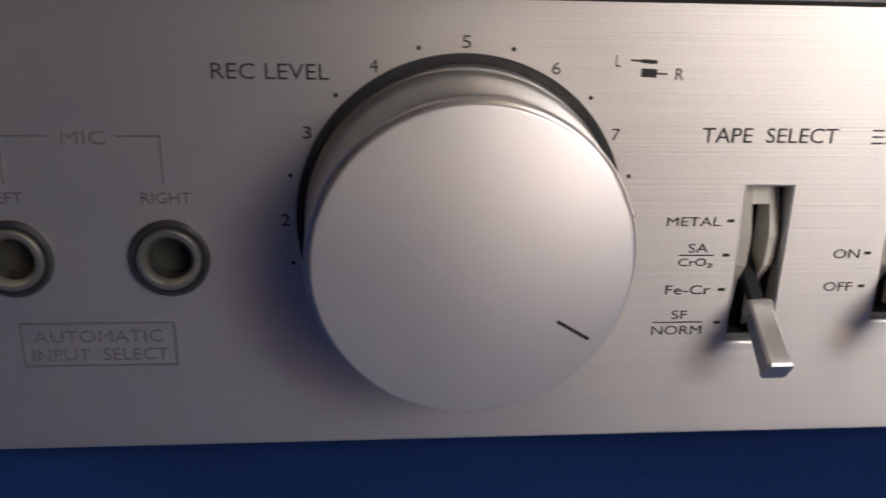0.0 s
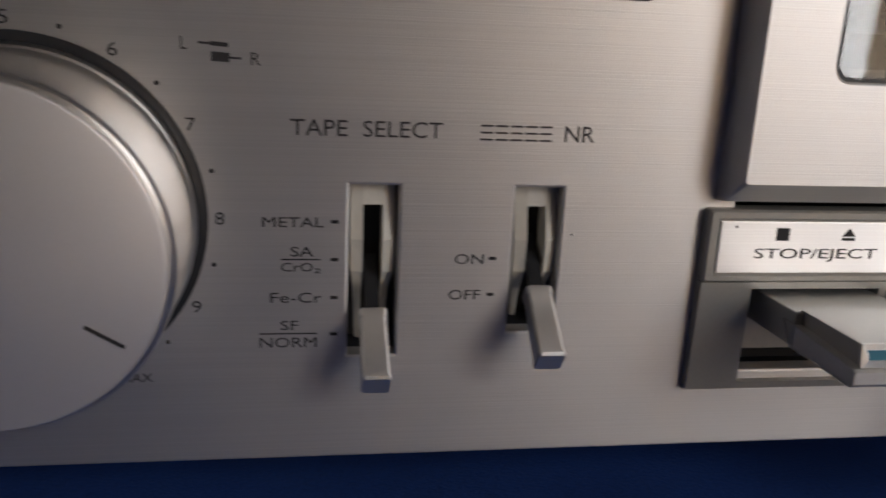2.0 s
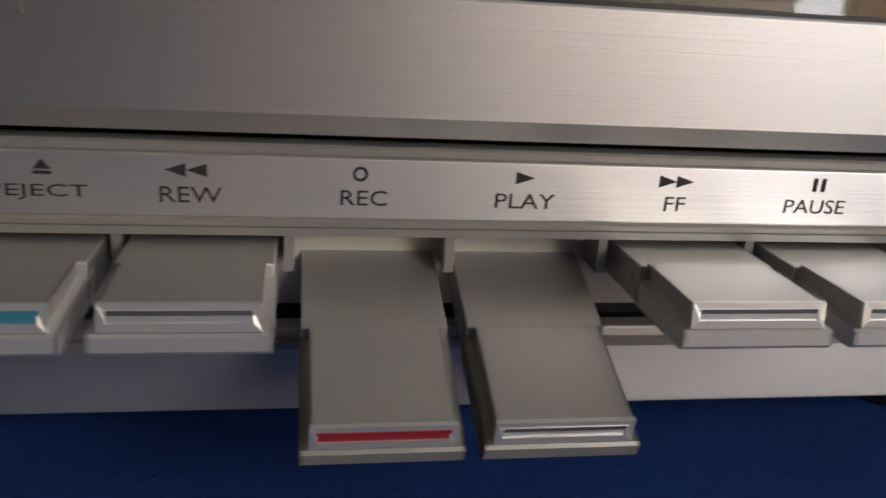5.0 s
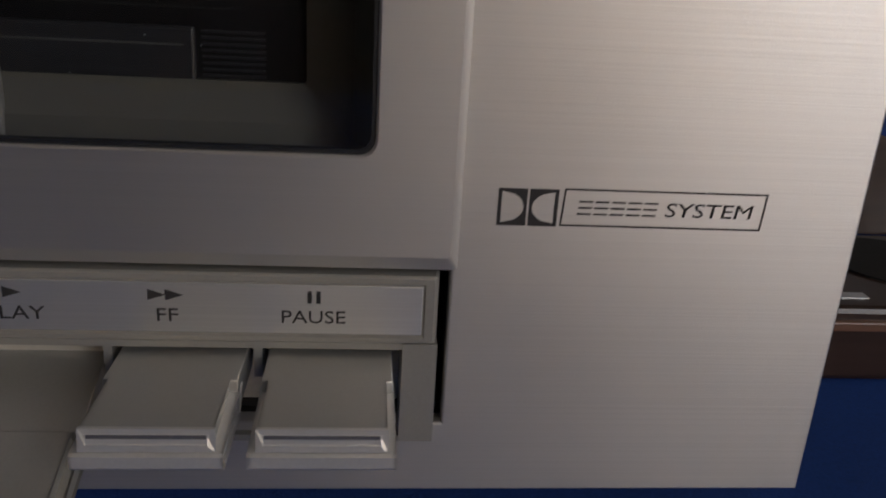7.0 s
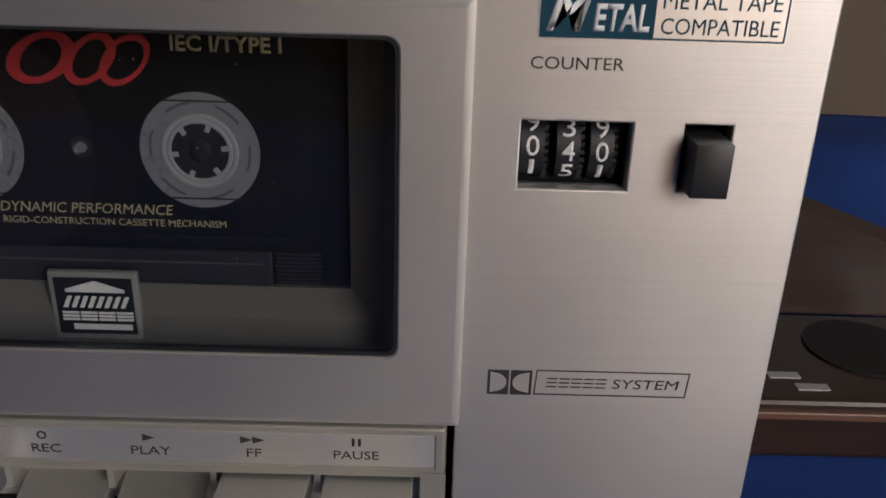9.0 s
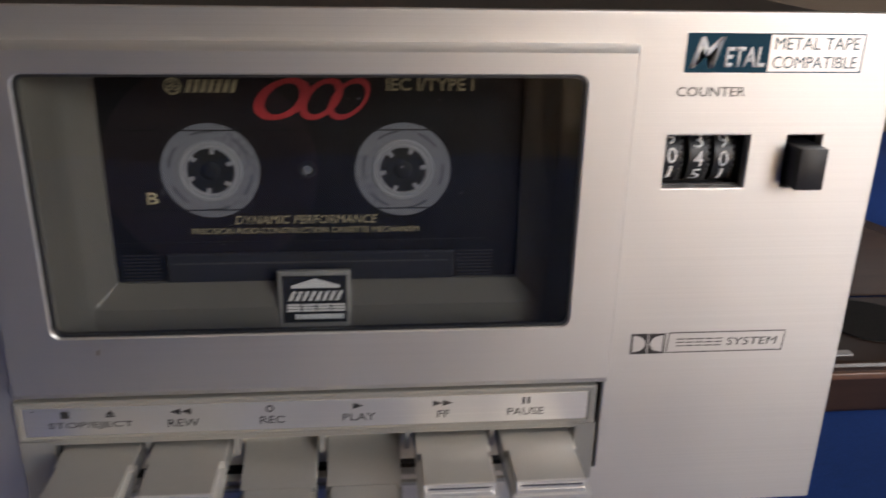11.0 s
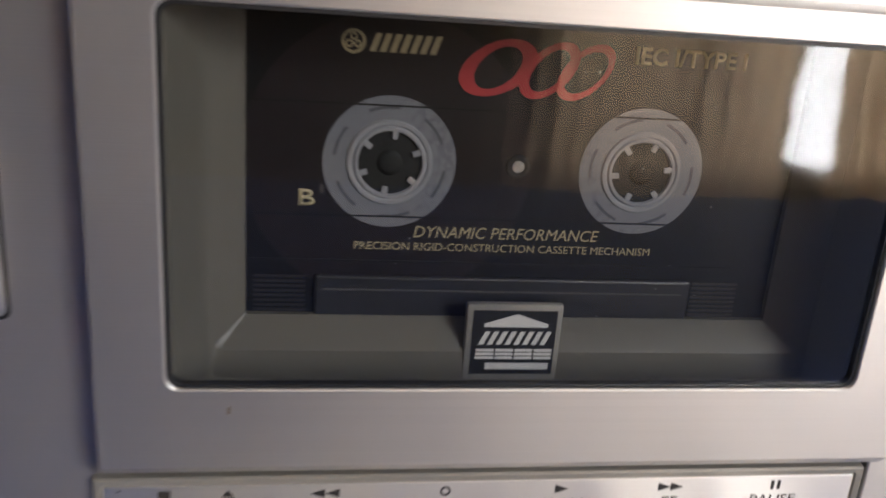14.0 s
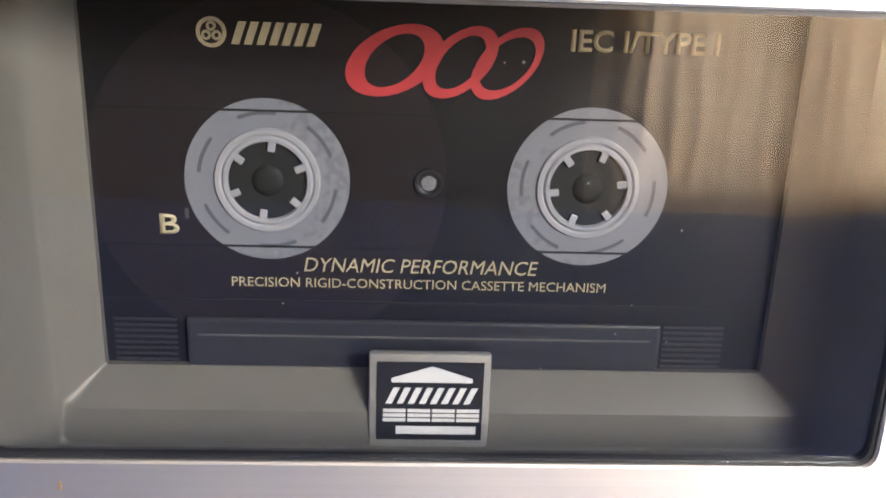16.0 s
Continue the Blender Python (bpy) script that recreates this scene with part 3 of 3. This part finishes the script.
counter = part("tape_counter", pierced(26.82, 28.82, 9.78, 11.1, 0.285, 0.3, [(26.92, 28.72, 9.88, 11.0)], 0), BLACK, deck, "three-wheel tape counter in a black window")
part("counter_back", boxed(26.82, 28.82, 0.62, 0.68, 9.78, 11.1), DARK, counter)
for cx, digits, turn in ((27.14, "901", 0.10), (27.75, "345", 0.02), (28.32, "901", 0.02)):
    wheel = bmesh.new()
    wr, wc, zc = 0.62, 0.86, 10.43
    bmesh.ops.create_cone(wheel, cap_ends=True, segments=48, radius1=wr, radius2=wr, depth=0.40, matrix=Matrix.Translation((cx, wc, zc)) @ pose(0, 0, 0, 0, 90, 0))
    wheel_ob = part("number_wheel", wheel, BLACK, counter, "black wheel with white digits", smooth=40)
    for k, digit in enumerate(digits):
        w = 0.22 if digit != "1" else 0.09
        lettering(digit, cx - w / 2, cx + w / 2, zc + turn + (1 - k) * 0.42, 0.35, 0.2, WHITE, wheel_ob, "digit", 0, 0.004, (wc, zc, wr))
    gear = bmesh.new()
    for q in range(-5, 6):
        a = radians(13 * q)
        box(gear, cx + 0.20, cx + 0.27, wc - 0.60 * math.cos(a), wc - 0.56 * math.cos(a) + 0.04, zc + 0.6 * math.sin(a) - 0.035, zc + 0.6 * math.sin(a) + 0.035)
    part("gear_teeth", gear, BLACK, wheel_ob)
part("reset_button", boxed(29.66, 30.28, -0.56, 0.5, 9.94, 10.86, 0.03), BLACK, deck, "square black reset button", smooth=30)

# noise reduction mark: two facing half rounds in dark fields, beside a boxed word
for x0, side in ((26.58, 1), (27.01, -1)):
    x1 = x0 + 0.40
    flat, tip = (x0 + 0.05, x1 - 0.04) if side > 0 else (x1 - 0.05, x0 + 0.04)
    bm = bmesh.new()
    for k in range(12):
        za, zb = 5.79 + 0.45 * k / 12, 5.79 + 0.45 * (k + 1) / 12
        fa, fb = (flat + (tip - flat) * math.sqrt(max(0.0, 1 - ((z - 6.015) / 0.225) ** 2)) for z in (za, zb))
        edge = x1 if side > 0 else x0
        prism([(fa, za), (edge, za), (edge, zb), (fb, zb)][::side], Y, Y - 0.006, bm)
    box(bm, min(flat, x0 if side > 0 else x1), max(flat, x0 if side > 0 else x1), Y - 0.006, Y, 5.79, 6.24)
    box(bm, x0, x1, Y - 0.006, Y, 5.75, 5.79)
    box(bm, x0, x1, Y - 0.006, Y, 6.24, 6.28)
    part("mark", bm, INK, panel)
part("printed_box", loft([[(x + 0.06 * (z - 6.06), y, z) for x, y, z in rrect(27.47 + i, 30.34 - i, 5.76 + i, 6.30 - i, yy, 0.01)] for i, yy in ((0, Y), (0, Y - 0.006), (0.025, Y - 0.006), (0.025, Y))] , close=True), INK, panel)
shapes(27.69, 28.80, 5.93, 6.13, "eeeee", Y, INK, panel, 0.025, 0.1)
lettering("SYSTEM", 28.92, 30.17, 6.03, 0.20, Y, INK, panel, "lettering", 0.1)

# ---- cassette door ----
DF = -0.54
WIN = (13.71, 24.91, 6.79, 12.40)
door = part("cassette_door", loft([rrect(12.58, 26.08, 5.12, 12.98, 0.0, 0.05), rrect(12.60, 26.06, 5.15, 12.96, -0.20, 0.05), rrect(12.67, 25.95, 5.40, 12.88, DF + 0.05, 0.06), rrect(12.70, 25.92, 5.45, 12.85, DF, 0.06),
                                   rrect(WIN[0] - 0.03, WIN[1] + 0.03, WIN[2] - 0.03, WIN[3] + 0.03, DF, 0.24), rrect(*WIN, DF + 0.03, 0.22), rrect(*WIN, DF + 0.20, 0.22)]), ALU_DOOR, deck, "satin aluminium cassette door with window", smooth=25)
part("window_gasket", loft([rrect(WIN[0] + i, WIN[1] - i, WIN[2] + i, WIN[3] - i, y, 0.2) for i, y in ((0.005, DF + 0.06), (0.06, DF + 0.06), (0.06, DF + 0.2))]), BLACK, door)
part("window_pane", loft([rrect(WIN[0] + 0.05, WIN[1] - 0.05, WIN[2] + 0.05, WIN[3] - 0.05, y, 0.18) for y in (DF + 0.12, DF + 0.04, )], True, True), CLEAR, door, "clear plastic window pane").visible_shadow = False
part("scuff", boxed(14.60, 14.64, DF - 0.003, DF, 6.38, 6.50), material("tan_scuff", (0.25, 0.17, 0.09), 0.6), door)

holder = part("cassette_holder", loft([rrect(WIN[0], WIN[1], WIN[2], WIN[3] + 0.2, DF + 0.21, 0.22), rrect(13.80, 24.85, 6.66, 12.6, -0.26, 0.3), rrect(14.05, 24.70, 6.38, 12.75, 0.30, 0.2), rrect(14.18, 24.60, 6.38, 12.8, 0.52, 0.2), rrect(14.22, 24.55, 6.42, 12.8, 0.56, 0.18), rrect(14.27, 24.50, 6.90, 12.8, 0.61, 0.16), rrect(14.33, 24.43, 6.96, 12.8, 0.65, 0.12), rrect(14.74, 23.95, 7.38, 12.85, 1.00, 0.04), rrect(14.74, 23.95, 7.38, 12.85, 1.25, 0.03)]), HOLDER, deck, "olive-grey plastic cassette holder", smooth=25)
part("bay", pierced(12.7, 26.1, 2.4, 13.2, 2.4, 2.5, [], 0), DARK, deck)
part("bay_top", boxed(13.0, 25.9, 0.3, 2.4, 12.9, 13.0), BLACK, deck)
for cx in (17.01, 21.26):
    part("spindle", loft([circle(cx, 10.0, r, y, 24) for r, y in ((0.30, 1.30), (0.30, 1.19), (0.27, 1.15), (0.22, 1.13), (0.21, 1.11), (0.12, 1.09))], cap_last=True), DARK, deck, "dark drive spindle", smooth=60)

# badge standing at the foot of the window
badge = part("badge", boxed(18.40, 20.06, -0.07, 0.10, 6.58, 8.02, 0.05), material("grey_badge_plastic", (0.30, 0.29, 0.27), 0.4), holder, "grey badge with white mark on black", smooth=30)
part("badge_field", boxed(18.51, 19.96, -0.078, -0.068, 6.74, 7.91), BLACK, badge)
part("badge_mark", prism([(18.71, 7.61), (19.81, 7.61), (19.81, 7.67), (19.26, 7.85), (18.71, 7.67)], -0.078, -0.086), WHITE, badge)
part("badge_mark", boxed(18.78, 19.88, -0.086, -0.078, 6.83, 6.95), WHITE, badge)
shapes(18.66, 19.86, 7.29, 7.53, "iiiiiiii", -0.078, WHITE, badge, 0.085, 0.45, "badge_mark", 0.10)
shapes(18.60, 19.92, 7.02, 7.21, "eeee", -0.078, WHITE, badge, 0.05, 0.0, "badge_mark", 0.08)
shift(badge, -0.02, 0.62, -0.22)

# ---- piano keys ----
bezel = bmesh.new()
loft([rrect(12.50, 25.92, 4.02, 5.07, 0.0, 0.05), rrect(12.52, 25.88, 4.03, 5.06, -0.26, 0.05), rrect(12.56, 25.84, 4.06, 5.03, -0.30, 0.04), rrect(12.66, 25.72, 4.12, 4.95, -0.30, 0.03), rrect(12.69, 25.70, 4.15, 4.92, -0.26, 0.03)], False, True, bezel)
box(bezel, 12.56, 25.84, -0.27, 0.6, 3.93, 4.03)
for x0, x1, xa in ((12.50, 13.28, 13.28), (25.40, 25.92, 25.40)):
    loft([[(x0, 0.1, 2.42), (x1, 0.1, 2.42), (x1, 0.1, 4.03), (x0, 0.1, 4.03)], [(x0 + 0.02, -0.26, 2.44), (x1, -0.26, 2.46), (x1, -0.29, 4.03), (x0 + 0.03, -0.29, 4.03)]], True, True, bezel)
box(bezel, 12.50, 25.92, -0.24, 0.6, 2.40, 2.50)
for x0 in (12.60, 25.55):
    box(bezel, x0, x0 + 0.25, 0.1, 0.6, 2.45, 4.0)
unit = part("key_bezel", bezel, BEZEL, deck, "warm grey surround of the keys", smooth=30)
part("key_bay_back", boxed(13.2, 25.5, 0.34, 0.42, 2.78, 4.0), CREAM, unit, "cream back of the key bay")
# near-black sheet standing in for the shade in the gap below the cream back
part("key_bay_gap_shade", boxed(13.2, 25.5, 0.33, 0.41, 2.45, 2.78), DARK, unit)
plate = part("label_plate", boxed(12.71, 25.68, -0.285, -0.25, 4.17, 4.90, 0.01), ALU_PLATE, unit, "bright brushed strip with key names")
PY = -0.287
KEY_X = [14.36, 16.35, 18.37, 20.33, 22.40, 24.42]
for k in range(5):
    dx = (KEY_X[k] + KEY_X[k + 1]) / 2
    part("rib", boxed(dx - 0.06, dx + 0.06, -0.22, 0.33, 3.45, 4.0), BEZEL, unit)


def key(cx, pressed, insert, tone):
    """A long key with a stepped edge, a pale front frame and a coloured insert; a pressed one is turned down about its root."""
    turn = Matrix.Translation((0, 1.2, 3.84)) @ pose(0, 0, 0, 18.1 if pressed else -1.6, 0, 0) @ Matrix.Translation((0, -1.2, -3.84))
    f = -2.70 if pressed else -2.34

    def turned(bm):
        bmesh.ops.transform(bm, matrix=turn, verts=bm.verts)
        return bm

    half = f * 0.46
    body = bmesh.new()
    side = [(half + 0.02, 3.845), (f + 0.03, 3.845), (f, 3.80), (f, 3.36), (f + 0.1, 3.32), (half + 0.02, 3.32)]
    loft([[(cx + s * w, y, z) for y, z in side] for s, w in ((-1, 0.74), (-1, 0.77), (1, 0.77), (1, 0.74))], True, True, body)
    box(body, cx - 0.86, cx + 0.86, half + (0.045 if pressed else 0.0), 0.31, 3.34, 3.815, 0.02)
    top = part("key", turned(body), tone, unit, "grey piano key, pressed down" if pressed else "grey piano key, raised", smooth=20)
    low = bmesh.new()
    ledge = [(half + 0.25, 3.66), (f - 0.06, 3.56), (f - 0.10, 3.53), (f - 0.10, 3.38), (f - 0.05, 3.33), (half, 3.33)]
    loft([[(cx + s * w, y, z) for y, z in ledge] for s, w in ((-1, 0.84), (-1, 0.88), (1, 0.88), (1, 0.84))], True, True, low)
    # pressed keys' lips borrow the darker bezel tone: their shade is put into the colour
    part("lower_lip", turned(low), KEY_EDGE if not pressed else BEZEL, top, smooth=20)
    fr = loft([[(cx + x, y, z) for x, y, z in ((-w, a, zl), (w, a, zl), (w, b, zh), (-w, b, zh))] for w, a, b, zl, zh in
               ((0.78, f, f + 0.04, 3.57, 3.855), (0.78, f - 0.055, f - 0.015, 3.57, 3.855), (0.69, f - 0.055, f - 0.02, 3.66, 3.78), (0.69, f - 0.025, f + 0.005, 3.66, 3.78))])
    part("front_frame", turned(fr), KEY_EDGE, top, "pale front edge")
    part("insert", turned(boxed(cx - 0.71, cx + 0.71, f - 0.03, f + 0.01, 3.655, 3.785)), insert, top, "coloured front insert")
    if insert is KEY_EDGE:
        # dark strip laid on the insert, painting the shade of a groove
        part("insert_groove_shade", turned(boxed(cx - 0.68, cx + 0.68, f - 0.034, f - 0.029, 3.735, 3.785)), SLOT_SHADE, top)


for k, cx in enumerate(KEY_X):
    key(cx, k in (2, 3), (TEAL, KEY_EDGE, CRIMSON, KEY_EDGE, KEY_EDGE, KEY_EDGE)[k], KEY)


def tri(cx, cz, w, h, way):
    if way == "up":
        return prism([(cx - w / 2, cz - h / 2), (cx + w / 2, cz - h / 2), (cx, cz + h / 2)], PY, PY - 0.005)
    return prism([(cx - way * w / 2, cz - h / 2), (cx + way * w / 2, cz), (cx - way * w / 2, cz + h / 2)][::1 if way > 0 else -1], PY, PY - 0.005)


SZ = 4.725
part("symbol", boxed(13.53, 13.72, PY - 0.005, PY, SZ - 0.09, SZ + 0.09), INK, plate)
part("symbol", tri(14.62, SZ + 0.035, 0.20, 0.12, "up"), INK, plate)
part("symbol", boxed(14.52, 14.72, PY - 0.005, PY, SZ - 0.085, SZ - 0.045), INK, plate)
for cx, way in ((16.06, -1), (16.30, -1), (20.22, 1), (22.09, 1), (22.32, 1)):
    part("symbol", tri(cx, SZ, 0.24, 0.16, way), INK, plate)
part("symbol", ring(18.19, SZ, 0.058, 0.092, PY, PY - 0.005, 24), INK, plate)
for cx in (24.13, 24.25):
    part("symbol", boxed(cx - 0.03, cx + 0.03, PY - 0.005, PY, SZ - 0.09, SZ + 0.09), INK, plate)
for words, x0, x1 in (("STOP/EJECT", 13.24, 15.10), ("REW", 15.88, 16.58), ("REC", 17.96, 18.52), ("PLAY", 19.86, 20.62), ("FF", 22.08, 22.36), ("PAUSE", 23.75, 24.62)):
    lettering(words, x0, x1, 4.43, 0.19, PY, INK, plate)

shift(unit, -0.06, 0.12, -0.04)

part("speck", disc(10.60, 4.62, 0.018, Y, Y - 0.004, 10), INK, panel)
part("speck", disc(12.93, 4.83, 0.02, PY, PY - 0.004, 10), INK, plate)
# ---- the cassette in the holder ----
CY = 1.10
tape = thing("cassette_tape", 19.23, 1.3, 7.0, "smoked black audio cassette with gold print in the holder", "cassette")
SHELL_Y = CY + 0.02
bm = bmesh.new()
box(bm, 14.20, 24.26, SHELL_Y, 2.3, 6.98, 13.0, 0.05)
shell = part("shell", bm, SHELL, tape, "smoked black plastic shell")
part("ridge", boxed(15.95, 22.55, SHELL_Y - 0.1, SHELL_Y, 6.99, 8.18, 0.05), RIDGE, shell)
part("ridge_line", boxed(16.1, 22.4, SHELL_Y - 0.106, SHELL_Y - 0.1, 7.92, 7.95), GREY_INK, shell)
for zz in (11.02, 9.20, 8.42):
    part("seam", boxed(14.9, 23.3, SHELL_Y - 0.022, SHELL_Y - 0.016 if zz > 9 else SHELL_Y, zz - 0.015, zz + 0.015), DARK, shell)
for x0 in (14.95, 22.62):
    for q in range(9):
        part("grip_rib", boxed(x0, x0 + 0.85, SHELL_Y - 0.02, SHELL_Y, 7.42 + q * 0.085, 7.455 + q * 0.085), RIDGE, shell)
part("tape_pack", disc(17.10, 10.1, 2.36, SHELL_Y - 0.003, SHELL_Y, 96), PACK, tape, "dark brown wound tape")
for cx in (17.10, 21.35):
    reel = part("reel", ring(cx, 10.1, 0.56, 1.08, SHELL_Y - 0.012, SHELL_Y - 0.006, 72), REEL, tape, "milky plastic reel")
    part("hub", loft([circle(cx, 10.1, r, y, 60) for r, y in ((0.70, SHELL_Y - 0.012), (0.68, SHELL_Y - 0.05), (0.63, SHELL_Y - 0.05), (0.60, SHELL_Y - 0.02), (0.57, SHELL_Y - 0.06), (0.53, SHELL_Y - 0.06), (0.51, SHELL_Y - 0.014))]), REEL_LIGHT, reel, "glossy white hub", smooth=25)
    # the shell is solid here; a near-black disc paints the darkness of the hole
    part("hub_hole_shade", disc(cx, 10.1, 0.56, SHELL_Y - 0.008, SHELL_Y - 0.004, 48), DARK, reel)
    for q in range(6):
        a = radians(60 * q + (8 if cx < 19 else 22))
        t_bm = boxed(-0.05, 0.05, SHELL_Y - 0.05, SHELL_Y - 0.01, 0.39, 0.54, 0.015)
        bmesh.ops.transform(t_bm, matrix=Matrix.Translation((cx, 0, 10.1)) @ pose(0, 0, 0, 0, math.degrees(a), 0), verts=t_bm.verts)
        part("tooth", t_bm, REEL_LIGHT, reel)
        arc = [(cx + r * math.cos(b), 10.1 + r * math.sin(b)) for r, bs in ((0.87, range(-16, 17, 4)), (0.92, range(16, -17, -4))) for b in [a + radians(30 + d) for d in bs]]
        # slots are not cut: darker arcs on the reel paint their shade
        part("slot", prism(arc[::-1], SHELL_Y - 0.015, SHELL_Y - 0.012), SLOT_SHADE, reel)
screw = part("screw", loft([circle(19.22, 10.12, r, y, 24) for r, y in ((0.20, SHELL_Y - 0.004), (0.19, SHELL_Y - 0.03), (0.15, SHELL_Y - 0.03), (0.12, SHELL_Y - 0.01))], cap_last=True), material("dark_steel_screw", (0.10, 0.10, 0.105), 0.3, 0.8), tape, smooth=30)
part("screw_head", disc(19.22, 10.12, 0.10, SHELL_Y - 0.025, SHELL_Y - 0.01, 20), CHROME, screw)
TY = SHELL_Y - 0.006
shapes(16.72, 17.80, 11.84, 12.12, "iiiiiii", TY, GOLD, shell, 0.10, 0.35, "gold_mark", 0.1)
part("gold_mark", ring(16.45, 11.98, 0.14, 0.19, TY, TY - 0.006, 24), GOLD, shell)
for q in range(3):
    a = radians(90 + 120 * q)
    part("gold_mark", ring(16.45 + 0.075 * math.cos(a), 11.98 + 0.075 * math.sin(a), 0.028, 0.062, TY - 0.001, TY - 0.006, 16), GOLD, shell)
# the red product mark: a broad slanted ring and two narrower ones that overlap it
for cx, half, r0, lift in ((18.74, 0.58, 0.34, 0.0), (19.58, 0.42, 0.27, 0.004), (20.18, 0.40, 0.31, 0.008)):
    loops = []
    for w, h, yy in ((r0, 0.34, TY), (r0, 0.34, TY - 0.004 - lift), (half, 0.46, TY - 0.004 - lift), (half, 0.46, TY)):
        loops.append([(cx + w * math.cos(2 * math.pi * k / 40) + 0.5 * h * math.sin(2 * math.pi * k / 40), yy, 11.70 + h * math.sin(2 * math.pi * k / 40)) for k in range(40)])
    part("red_mark", loft(loops, close=True), RED, shell)
lettering("IEC I/TYPE I", 20.98, 22.90, 12.02, 0.28, TY, GOLD, shell, "lettering", 0, 0.025)
lettering("B", 15.66, 15.92, 9.48, 0.28, TY, GOLD, shell, "lettering", 0, 0.02)
lettering("DYNAMIC PERFORMANCE", 17.56, 20.76, 8.95, 0.20, TY, GOLD, shell, "lettering", 0.2)
lettering("PRECISION RIGID-CONSTRUCTION CASSETTE MECHANISM", 16.58, 21.72, 8.69, 0.135, TY, GOLD, shell)

# dust on the cassette
for k in range(16):
    dx, dz, dr = random.uniform(15.0, 23.8), random.uniform(7.5, 9.3) if k % 3 else random.uniform(9.0, 12.0), random.uniform(0.008, 0.02)
    part("dust_speck", disc(dx, dz, dr, SHELL_Y - 0.112, SHELL_Y - 0.108, 7), REEL_LIGHT, shell)
part("scratch", boxed(16.0, 16.05, TY - 0.006, TY, 9.56, 9.70), GREY_INK, shell)
shift(tape, -0.09, 0.0, -0.10)
